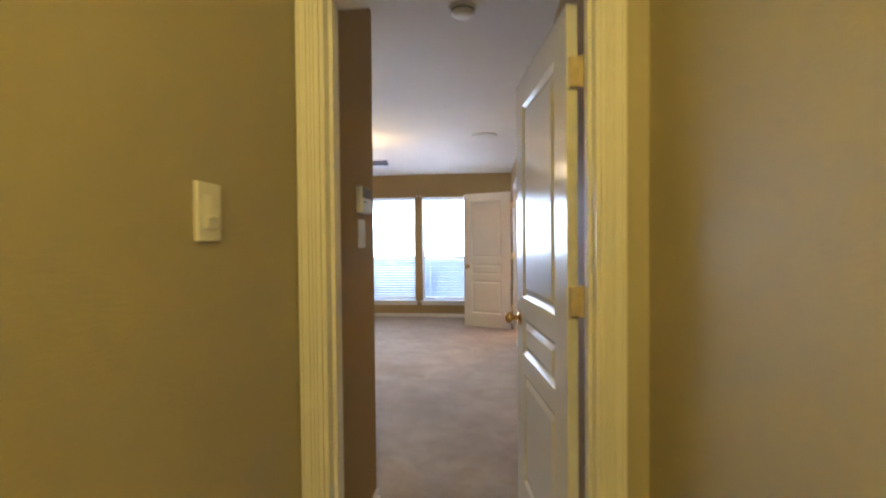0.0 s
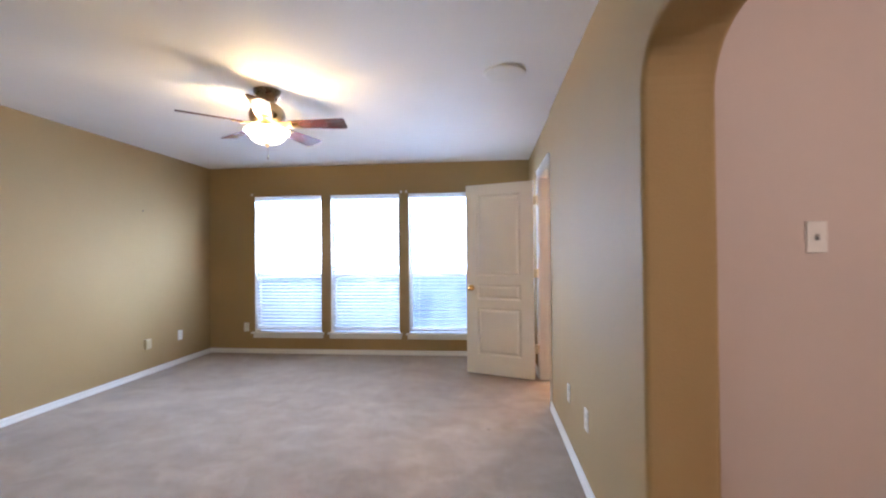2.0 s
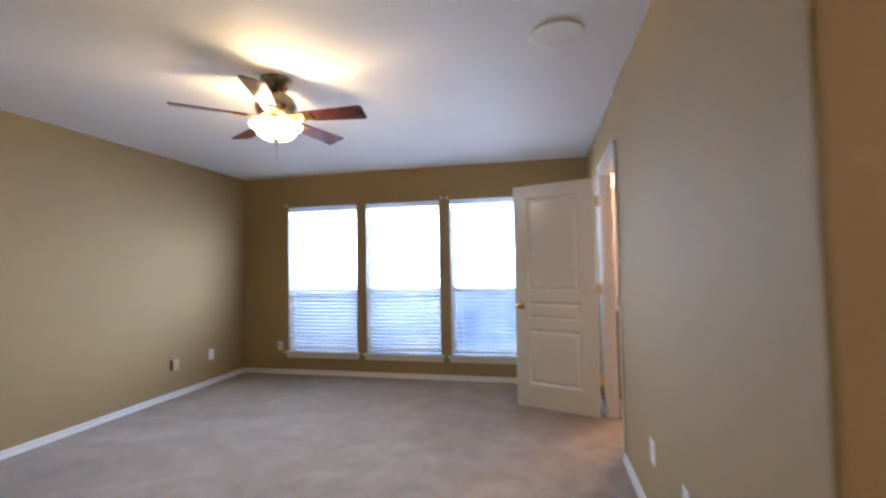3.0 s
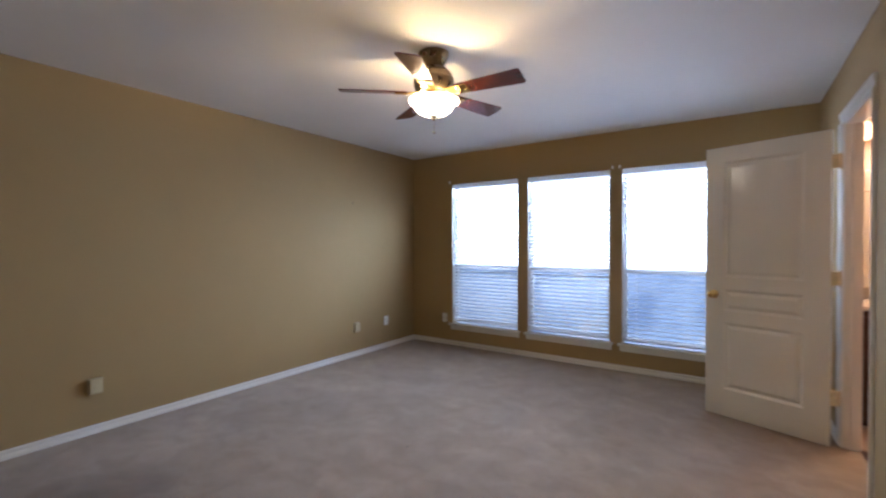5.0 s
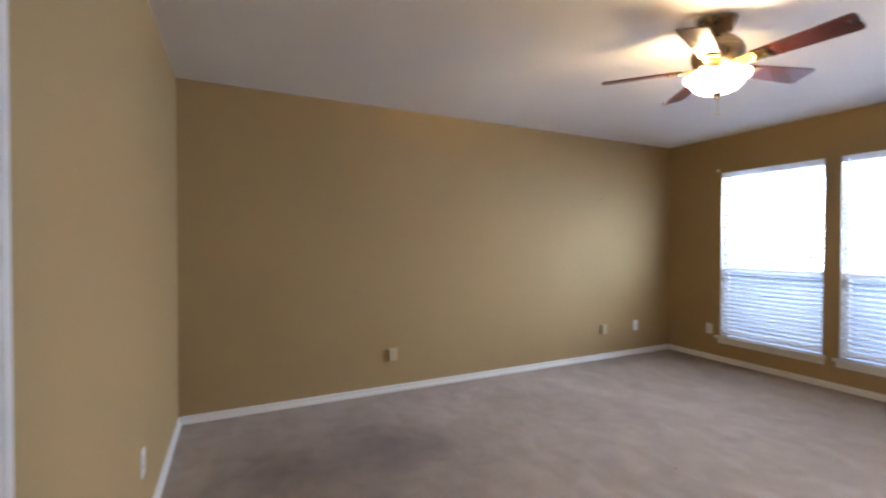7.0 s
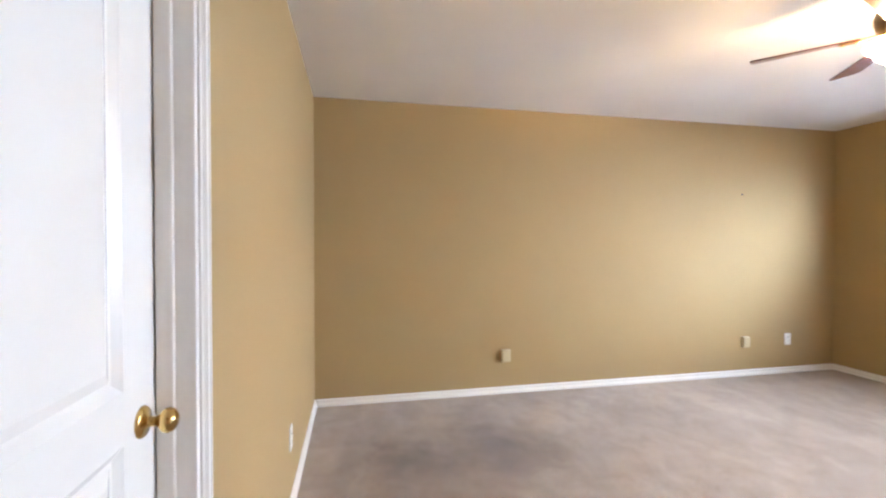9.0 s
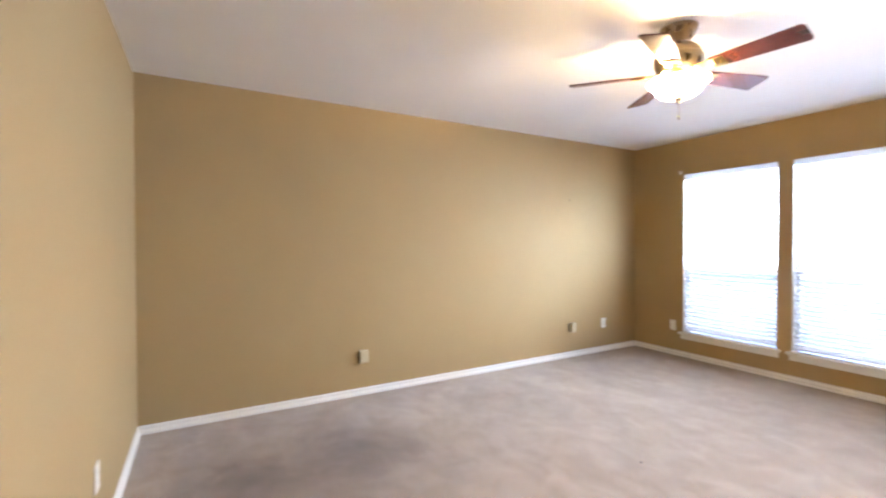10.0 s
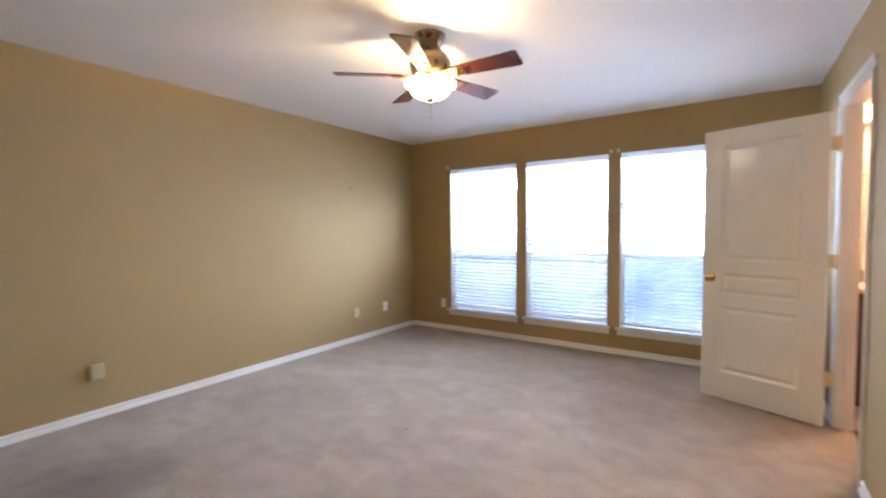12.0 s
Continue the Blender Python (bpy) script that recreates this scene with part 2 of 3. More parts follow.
def lathe(profile, segments=32, m=None, closed=True):
    """Profile: (radius, z) from bottom to top, turned about z."""
    bm = bmesh.new()
    rings = []
    for r, z in profile:
        rings.append([bm.verts.new((r * math.cos(2 * math.pi * k / segments), r * math.sin(2 * math.pi * k / segments), z)) for k in range(segments)] if r > 1e-6 else [bm.verts.new((0, 0, z))])
    for a, b in zip(rings, rings[1:]):
        for k in range(segments):
            q = [a[k % len(a)], a[(k + 1) % len(a)], b[(k + 1) % len(b)], b[k % len(b)]]
            q = list(dict.fromkeys(q))
            if len(q) > 2:
                bm.faces.new(q)
    for ring in (rings[0], rings[-1]):
        if closed and len(ring) > 2:
            try:
                bm.faces.new(ring)
            except ValueError:
                pass
    bmesh.ops.recalc_face_normals(bm, faces=bm.faces)
    if m is not None:
        bmesh.ops.transform(bm, matrix=m, verts=bm.verts)
    return bm


def mesh_of(name, bm, mat, smooth=False):
    me = bpy.data.meshes.new(name)
    bm.to_mesh(me)
    bm.free()
    me.materials.append(mat)
    if smooth:
        for p in me.polygons:
            p.use_smooth = True
        me.set_sharp_from_angle(angle=radians(40))
    return me


def part(name, bm, mat, parent, label="", smooth=False, m=None):
    ob = new(name, mesh_of(name, bm, mat, smooth))
    ob.parent = parent
    if m is not None:
        ob.matrix_basis = m
    if label:
        tagged(ob, label)
    return ob


def thing(name, m, label, category, group="", kind=""):
    ob = new(name)
    ob.empty_display_size = 0.1
    ob.matrix_basis = m
    return tagged(ob, label, category, group, kind)


def structure(name, bm, mat, label, category="wall", smooth=False):
    ob = new(name, mesh_of(name, bm, mat, smooth))
    return tagged(ob, label, category, kind="structure")


def holed(bm, axis, p0, p1, a0, a1, z0, z1, holes):
    """A wall from p0 to p1 across its thickness, a0 to a1 along, with rectangular holes (a, b, z0, z1)."""
    avs = sorted({a0, a1, *[h[0] for h in holes], *[h[1] for h in holes]})
    for a, b in zip(avs, avs[1:]):
        cuts = sorted((h[2], h[3]) for h in holes if h[0] <= a and h[1] >= b)
        z = z0
        for c0, c1 in cuts + [(z1, z1)]:
            if c0 - z > 1e-4:
                box(bm, *((p0, p1, a, b) if axis == "x" else (a, b, p0, p1)), z, c0)
            z = c1
    bmesh.ops.remove_doubles(bm, verts=bm.verts, dist=1e-4)
    return bm


# ---- the shell ----
T = 0.11
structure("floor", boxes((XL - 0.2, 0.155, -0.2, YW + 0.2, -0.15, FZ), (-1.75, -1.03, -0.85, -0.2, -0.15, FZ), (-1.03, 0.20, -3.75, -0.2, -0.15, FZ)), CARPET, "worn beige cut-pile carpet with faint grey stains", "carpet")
structure("floor_passage", boxes((0.155, 2.0, -0.8, 1.6, -0.15, FZ), (0.255, 2.0, -1.8, -0.8, -0.15, FZ)), CARPET, "beige carpet beyond the arched opening", "carpet")
structure("floor_bathroom", boxes((0.155, 2.4, 2.9, 3.373, -0.15, FZ + 0.004), (0.112, 2.4, 3.373, YW + 0.2, -0.15, FZ + 0.004)), TILE, "brown vinyl bathroom floor behind the open door", "floor")
structure("ceiling", boxes((XL - 0.2, 2.4, -0.3, YW + 0.2, H, H + 0.12), (0.25, 2.4, -1.8, -0.3, H, H + 0.12), (-1.75, -1.03, -0.85, -0.3, H, H + 0.12), (-1.03, 0.25, -3.75, -0.3, H, H + 0.12)), CEIL, "off-white textured drywall ceiling", "ceiling")
structure("wall_left", boxes((XL - T, XL, -0.2, YW, FZ - 0.02, H)), TAN, "plain tan painted bedroom wall")
structure("wall_window", holed(bmesh.new(), "y", YW, YW + 0.15, XL - T, 2.4, FZ - 0.02, H, [(a, b, WZ0 - 0.03, WZ1) for a, b in WIN]), TAN, "tan painted wall with three tall windows")
structure("wall_back", holed(bmesh.new(), "y", -T, 0, XL, -1.0, FZ - 0.02, H, [(-1.635, -1.075, FZ - 0.02, 2.035)]), TAN, "tan painted bedroom wall with a closet doorway")
structure("wall_passage", boxes((-1.03, -0.926, -0.875, -0.094, FZ - 0.02, H)), TAN, "short tan painted wall beside the bedroom entrance")
structure("wall_closet", boxes((-1.75, -1.66, -0.75, -T, FZ - 0.02, H), (-1.75, -1.03, -0.85, -0.75, FZ - 0.02, H)), TAN, "plain tan walls closing the closet")
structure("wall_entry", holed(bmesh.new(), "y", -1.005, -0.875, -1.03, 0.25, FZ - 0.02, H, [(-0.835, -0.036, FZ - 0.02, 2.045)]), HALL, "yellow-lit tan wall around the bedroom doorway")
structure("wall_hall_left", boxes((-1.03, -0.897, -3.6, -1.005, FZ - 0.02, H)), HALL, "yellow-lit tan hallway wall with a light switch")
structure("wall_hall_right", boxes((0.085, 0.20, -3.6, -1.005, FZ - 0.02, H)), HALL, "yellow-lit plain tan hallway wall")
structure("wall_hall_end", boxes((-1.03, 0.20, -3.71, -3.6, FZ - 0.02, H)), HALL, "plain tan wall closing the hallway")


def arch_wall():
    y0, y1, zt, r = 0.16, 1.25, 2.0, 0.20
    pts = [(-0.875, FZ - 0.02), (y0, FZ - 0.02)]
    pts += [(y0 + r - r * math.cos(k * math.pi / 20), zt - r + r * math.sin(k * math.pi / 20)) for k in range(11)]
    pts += [(y1 - r + r * math.sin(k * math.pi / 20), zt - r + r * math.cos(k * math.pi / 20)) for k in range(11)]
    pts += [(y1, FZ - 0.02), (3.373, FZ - 0.02), (3.373, H), (-0.875, H)]
    bm = bmesh.new()
    f = bm.faces.new([bm.verts.new((0, y, z)) for y, z in pts])
    r2 = bmesh.ops.extrude_face_region(bm, geom=[f])
    bmesh.ops.translate(bm, vec=(0.245, 0, 0), verts=[v for v in r2["geom"] if isinstance(v, bmesh.types.BMVert)])
    bmesh.ops.recalc_face_normals(bm, faces=bm.faces)

    def rim(e):
        a, b = e.verts
        if abs(a.co.x - b.co.x) > 0.01:
            return False
        inside = all(y0 - 0.01 <= v.co.y <= y1 + 0.01 and v.co.z <= zt + 0.01 for v in e.verts) and not (a.co.z < -0.01 and b.co.z < -0.01)
        corner = all(abs(v.co.y - 3.373) < 1e-4 for v in e.verts)
        return inside or corner
    bmesh.ops.bevel(bm, geom=[e for e in bm.edges if rim(e)], offset=0.018, segments=3, affect="EDGES", profile=0.5)
    return bm


structure("wall_right", arch_wall(), TAN, "thick tan wall with a round-cornered arched opening")
structure("wall_bath_door", holed(bmesh.new(), "x", 0.012, 0.105, 3.373, YW, FZ - 0.02, H, [(3.485, 4.218, FZ - 0.02, 2.055)]), TAN, "tan wall with the bathroom doorway")
structure("wall_beyond_arch", boxes((0.25, 2.0, 1.42, 1.52, FZ - 0.02, H)), PINK, "pale pinkish wall beyond the arch")
structure("wall_passage_end", boxes((1.9, 2.0, -1.7, 1.42, FZ - 0.02, H)), PINK, "pale wall closing the side passage")
structure("wall_passage_near", boxes((0.25, 2.0, -1.8, -1.7, FZ - 0.02, H), (0.25, 0.35, -1.7, -0.875, FZ - 0.02, H)), PINK, "pale wall of the side passage")
structure("wall_bath_near", boxes((0.15, 2.3, 2.9, 3.0, FZ - 0.02, H)), PINK, "pale bathroom wall")
structure("wall_bath_far", boxes((2.3, 2.4, 2.9, YW, FZ - 0.02, H)), PINK, "pale bathroom end wall")
structure("wall_bath_lining", boxes((0.107, 2.3, YW - 0.012, YW - 0.002, FZ - 0.02, H)), PINK, "pale bathroom wall behind the vanity")


def baseboard(x0, y0, x1, y1, nx, ny):
    """A moulded skirting from one end to the other; (nx, ny) points into the room."""
    prof = [(0.0, 0.0), (0.019, 0.0), (0.019, 0.014), (0.015, 0.021), (0.007, 0.025), (0.003, 0.027), (0.003, 0.035), (0.012, 0.038), (0.012, 0.049), (0.008, 0.054), (0.0, 0.057)]
    bm = bmesh.new()
    ends = [[bm.verts.new((x + nx * d, y + ny * d, z + FZ)) for d, z in prof] for x, y in ((x0, y0), (x1, y1))]
    n = len(prof)
    for k in range(n):
        bm.faces.new([ends[0][k], ends[0][(k + 1) % n], ends[1][(k + 1) % n], ends[1][k]])
    bm.faces.new(ends[0])
    bm.faces.new(ends[1][::-1])
    bmesh.ops.recalc_face_normals(bm, faces=bm.faces)
    structure("baseboard", bm, WHITE, "white painted moulded baseboard", "baseboard")


baseboard(XL, 0.015, XL, YW - 0.015, 1, 0)
baseboard(XL, YW, 0.012, YW, 0, -1)
baseboard(XL, 0, -1.679, 0, 0, 1)
baseboard(0, 1.27, 0, 3.373, -1, 0)
baseboard(0.02, 1.25, 0.235, 1.25, 0, -1)
baseboard(0.25, 1.42, 1.9, 1.42, 0, -1)
baseboard(-0.926, -0.86, -0.926, -0.094, 1, 0)
baseboard(0.012, 4.29, 0.012, YW - 0.015, -1, 0)
baseboard(0.0, -0.86, 0.0, 0.14, -1, 0)
baseboard(-0.897, -3.6, -0.897, -1.025, 1, 0)
baseboard(0.085, -3.6, 0.085, -1.025, -1, 0)


def casing(name, axis, face, out, a0, a1, zt, label, w=0.065, depth=1.0):
    """Door casing of three fluted boards on one wall face; out is +1 or -1 along the wall's normal."""
    root = thing(name, Matrix.Identity(4), label, "door trim", kind="structure")

    def board(b0, b1, z0, z1, up, inner_low):
        bm = bmesh.new()
        def put(lo, hi, d):
            p0, p1 = sorted((face, face + out * d * depth))
            if up:
                box(bm, *((p0, p1, lo, hi) if axis == "x" else (lo, hi, p0, p1)), z0, z1, bevel=0.002)
            else:
                box(bm, *((p0, p1, b0, b1) if axis == "x" else (b0, b1, p0, p1)), lo, hi, bevel=0.002)
        lo, hi = (b0, b1) if up else (z0, z1)
        s = (hi - lo)
        seq = [(0, 0.22, 0.010), (0.22, 0.30, 0.0125), (0.30, 0.38, 0.0105), (0.38, 0.46, 0.0135), (0.46, 0.54, 0.0115), (0.54, 0.85, 0.016), (0.85, 1.0, 0.019)]
        for u0, u1, d in seq:
            if inner_low:
                put(lo + u0 * s, lo + u1 * s, d)
            else:
                put(hi - u1 * s, hi - u0 * s, d)
        part("casing_board", bm, WHITE, root)
    board(a0 - w, a0, FZ, zt, True, False)
    board(a1, a1 + w, FZ, zt, True, True)
    board(a0 - w, a1 + w, zt, zt + w, False, True)


def jamb(name, axis, p0, p1, a0, a1, zt, stop0, stop1, label):
    """Jamb lining of an opening a0 to a1, wall from p0 to p1, with a door stop from stop0 to stop1."""
    root = thing(name, Matrix.Identity(4), label, "door frame", kind="structure")
    def bx(bm, lo, hi, q0, q1, z0, z1, bv=0.002):
        box(bm, *((q0, q1, lo, hi) if axis == "x" else (lo, hi, q0, q1)), z0, z1, bevel=bv)
    for lo, hi, s0, s1 in ((a0, a0 + 0.018, a0 + 0.018, a0 + 0.030), (a1 - 0.018, a1, a1 - 0.030, a1 - 0.018)):
        bm = bmesh.new()
        bx(bm, lo, hi, p0, p1, FZ, zt)
        part("jamb", bm, WHITE, root)
        bm = bmesh.new()
        bx(bm, s0, s1, stop0, stop1, FZ, zt - 0.02)
        part("door_stop", bm, WHITE, root)
    bm = bmesh.new()
    bx(bm, a0 + 0.018, a1 - 0.018, p0, p1, zt - 0.018, zt)
    part("head_jamb", bm, WHITE, root)


jamb("door_frame_entry", "y", -1.005, -0.875, -0.835, -0.036, 2.045, -0.965, -0.915, "white painted frame of the bedroom doorway")
casing("trim_entry_hall", "y", -1.005, -1, -0.829, -0.042, 2.04, "fluted white door casing lit yellow by the hallway")
casing("trim_entry_room", "y", -0.875, 1, -0.829, -0.042, 2.04, "white door casing on the bedroom side")
jamb("door_frame_bath", "x", 0.012, 0.105, 3.485, 4.218, 2.055, 0.050, 0.084, "white painted frame of the bathroom doorway")
casing("trim_bath", "x", 0.012, -1, 3.491, 4.212, 2.049, "white door casing round the bathroom doorway")
jamb("door_frame_closet", "y", -T, 0, -1.635, -1.075, 2.035, -0.069, -0.038, "white painted frame of the closet doorway")
casing("trim_closet", "y", 0.0, 1, -1.631, -1.079, 2.03, "narrow white door casing round the closet door", 0.046, 0.6)


# ---- doors ----
def door(name, m, width, gap, height, label, hinge_z=(0.30, 1.06, 1.80), knob_z=0.92, knob_size=1.0):
    root = thing(name, m, label, "door", kind="structure")
    x0, x1, th, z0 = gap, width, 0.035, -0.010
    k = width - gap
    pans = [(1.032, 1.890), (0.778, 0.941), (0.192, 0.692)]
    px0, px1 = x0 + 0.135 * k / 0.745, x1 - 0.125
    bm = bmesh.new()
    box(bm, x0, px0, 0, th, z0, height, bevel=0.002)
    box(bm, px1, x1, 0, th, z0, height, bevel=0.002)
    zs = [height] + [v for p in pans for v in (p[1], p[0])] + [z0]
    for a, b in zip(zs[0::2], zs[1::2]):
        box(bm, px0 - 0.002, px1 + 0.002, 0, th, b, a)
    part("slab", bm, DOORW, root)
    for a, b in pans:
        bm = bmesh.new()
        for side in (0, 1):
            y = lambda d: (th - d) if side else d
            loops = []
            for inset, depth in ((0.0, 0.0005), (0.004, 0.0030), (0.017, 0.0100), (0.023, 0.0104), (0.043, 0.0030), (0.048, 0.0022)):
                loops.append([bm.verts.new((x, y(depth), z)) for x, z in ((px0 + inset, a + inset), (px1 - inset, a + inset), (px1 - inset, b - inset), (px0 + inset, b - inset))])
            for p, q in zip(loops, loops[1:]):
                for i in range(4):
                    bm.faces.new([p[i], p[(i + 1) % 4], q[(i + 1) % 4], q[i]])
            bm.faces.new(loops[-1])
        bmesh.ops.recalc_face_normals(bm, faces=bm.faces)
        part("panel", bm, DOORW, root)
    prof = [(0.0, 0.070), (0.012, 0.069), (0.022, 0.063), (0.027, 0.053), (0.025, 0.043), (0.016, 0.035), (0.011, 0.028), (0.011, 0.014), (0.016, 0.010), (0.030, 0.007), (0.034, 0.002), (0.034, -0.001)]
    for side in (0, 1):
        turn = pose(x1 - 0.060, th if side else 0, knob_z, -90 if side else 90)
        part("knob", lathe([(r * knob_size, z * knob_size) for r, z in prof[::-1]], 28, turn), BRASS, root, "polished brass door knob", smooth=True)
    bm = boxes((x1 - 0.001, x1 + 0.0015, 0.006, th - 0.006, knob_z - 0.028, knob_z + 0.028))
    part("latch_plate", bm, BRASS, root, "brass latch plate")
    for z in hinge_z:
        bm = lathe([(0.0, z - 0.052), (0.004, z - 0.050), (0.007, z - 0.046), (0.007, z + 0.046), (0.004, z + 0.050), (0, z + 0.052)], 12, Matrix.Translation((0, -0.004, 0)))
        box(bm, 0.0, x0 + 0.0015, 0.001, 0.030, z - 0.045, z + 0.045)
        part("hinge", bm, HINGE, root, "dull brass butt hinge", smooth=True)
    return root


door("door_1", pose(-0.066, -0.866, 0, 0, 0, 98.7), 0.752, 0.022, 2.015, "white moulded three-panel bedroom door standing open", hinge_z=(0.25, 1.10, 1.80), knob_z=0.93)
door("door_2", pose(-0.012, 4.153, 0, 0, 0, 159.1), 0.773, 0.036, 2.002, "cream moulded three-panel bathroom door standing open", knob_z=0.90)
door("door_3", pose(-1.093, -0.0725, 0, 0, 0, 180), 0.522, 0.003, 2.012, "closed white moulded closet door", knob_z=0.955, knob_size=0.87)


# ---- windows and blinds ----
def window(i, a, b):
    root = thing(f"window_{i}", Matrix.Identity(4), "white vinyl single-hung window behind blinds", "window", kind="structure")
    y0, y1 = YW + 0.075, YW + 0.135
    for nm, it in (("frame_side", (a, a + 0.035, y0, y1, WZ0, WZ1)), ("frame_side", (b - 0.035, b, y0, y1, WZ0, WZ1)),
                   ("frame_head", (a + 0.035, b - 0.035, y0, y1, WZ1 - 0.035, WZ1)), ("frame_foot", (a + 0.035, b - 0.035, y0, y1, WZ0, WZ0 + 0.04)),
                   ("meeting_rail", (a + 0.035, b - 0.035, y0 + 0.01, y1 - 0.01, RAIL - 0.022, RAIL + 0.022))):
        part(nm, boxes(it, bevel=0.003), VINYL, root)
    for x in (a, b - 0.003):
        part("jamb_liner", boxes((x, x + 0.003, YW + 0.003, y0, WZ0 - 0.004, WZ1 - 0.001)), WHITE, root)
    for z0, z1, y in ((RAIL + 0.022, WZ1 - 0.035, y1 - 0.02), (WZ0 + 0.04, RAIL - 0.022, y0 + 0.02)):
        g = part("pane", boxes((a + 0.035, b - 0.035, y, y + 0.004, z0, z1)), GLASS, root)
        g.visible_shadow = False
    part("insect_screen", boxes((a + 0.035, b - 0.035, y1 - 0.008, y1 - 0.0075, WZ0 + 0.04, RAIL - 0.022)), SCREEN, root, "fine grey insect screen")
    part("window_sill", boxes((a - 0.035, b + 0.035, YW - 0.045, YW, WZ0 - 0.03, WZ0 - 0.005), (a, b, YW, YW + 0.075, WZ0 - 0.03, WZ0 - 0.005), bevel=0.004), WHITE, root, "white painted sill")
    part("apron", boxes((a - 0.02, b + 0.02, YW - 0.010, YW, WZ0 - 0.086, WZ0 - 0.03), bevel=0.004), WHITE, root)


def slat_mesh(w):
    bm = bmesh.new()
    rows = []
    for k in range(5):
        u = -0.025 + 0.0125 * k
        rows.append([bm.verts.new((sx * w / 2, u, 0.0025 * (1 - (u / 0.025) ** 2))) for sx in (-1, 1)])
    for p, q in zip(rows, rows[1:]):
        bm.faces.new([p[0], p[1], q[1], q[0]])
    r = bmesh.ops.extrude_face_region(bm, geom=list(bm.faces))
    bmesh.ops.translate(bm, vec=(0, 0, -0.0028), verts=[v for v in r["geom"] if isinstance(v, bmesh.types.BMVert)])
    bmesh.ops.recalc_face_normals(bm, faces=bm.faces)
    return mesh_of("slat", bm, SLAT)


def blind(a, b, tilt):
    w, cx, y = b - a - 0.007, (a + b) / 2, YW + 0.038
    root = thing("venetian_blind", pose(cx, y, WZ0), "lowered white two-inch venetian blind, slats part open", "window blind", "blinds in the three windows")
    top = WZ1 - WZ0
    part("valance", boxes((-w / 2 - 0.004, w / 2 + 0.004, -0.036, -0.026, top - 0.062, top - 0.002), bevel=0.003), SLAT, root)
    part("headrail", boxes((-w / 2, w / 2, -0.024, 0.030, top - 0.045, top - 0.002), bevel=0.002), SLAT, root)
    part("bottom_rail", boxes((-w / 2, w / 2, -0.026, 0.026, 0.016, 0.034), bevel=0.004), SLAT, root)
    me = slat_mesh(w)
    z = 0.060
    while z < top - 0.075:
        s = new("slat", me)
        s.parent = root
        s.matrix_basis = pose(random.uniform(-0.001, 0.001), 0, z, tilt + random.uniform(-1.5, 1.5), random.uniform(-0.12, 0.12), 0)
        z += 0.0435
    for x in (-w * 0.36, w * 0.36):
        part("ladder_cord", boxes((x - 0.0012, x + 0.0012, -0.0275, -0.0255, 0.01, top - 0.05), (x - 0.0012, x + 0.0012, 0.0255, 0.0275, 0.01, top - 0.05)), SLAT, root)
    part("pull_cord", boxes((w / 2 - 0.09, w / 2 - 0.087, -0.036, -0.033, 0.895, top - 0.05)), SLAT, root)
    part("cord_tassel", lathe([(0.0, 0.852), (0.010, 0.855), (0.009, 0.880), (0.004, 0.898), (0, 0.899)], 10, Matrix.Translation((w / 2 - 0.0885, -0.0345, 0))), SLOT, root, "small dark cord tassel", smooth=True)


for i, ((a, b), tilt) in enumerate(zip(WIN, (22, 17, -5))):
    window(i + 1, a, b)
    blind(a, b, tilt)
for x, z in ((-3.632, 2.075), (-1.616, 2.073), (-1.548, 2.073)):
    hb = thing("curtain_bracket", pose(x, YW, z), "tiny white curtain bracket screwed above a window", "bracket", "wall brackets above the windows")
    part("plate", boxes((-0.011, 0.011, -0.004, 0, -0.016, 0.016), bevel=0.001), PLASTIC, hb)
    part("hook", boxes((-0.005, 0.005, -0.030, -0.004, -0.004, 0.006), (-0.005, 0.005, -0.030, -0.024, 0.006, 0.014), bevel=0.001), PLASTIC, hb)


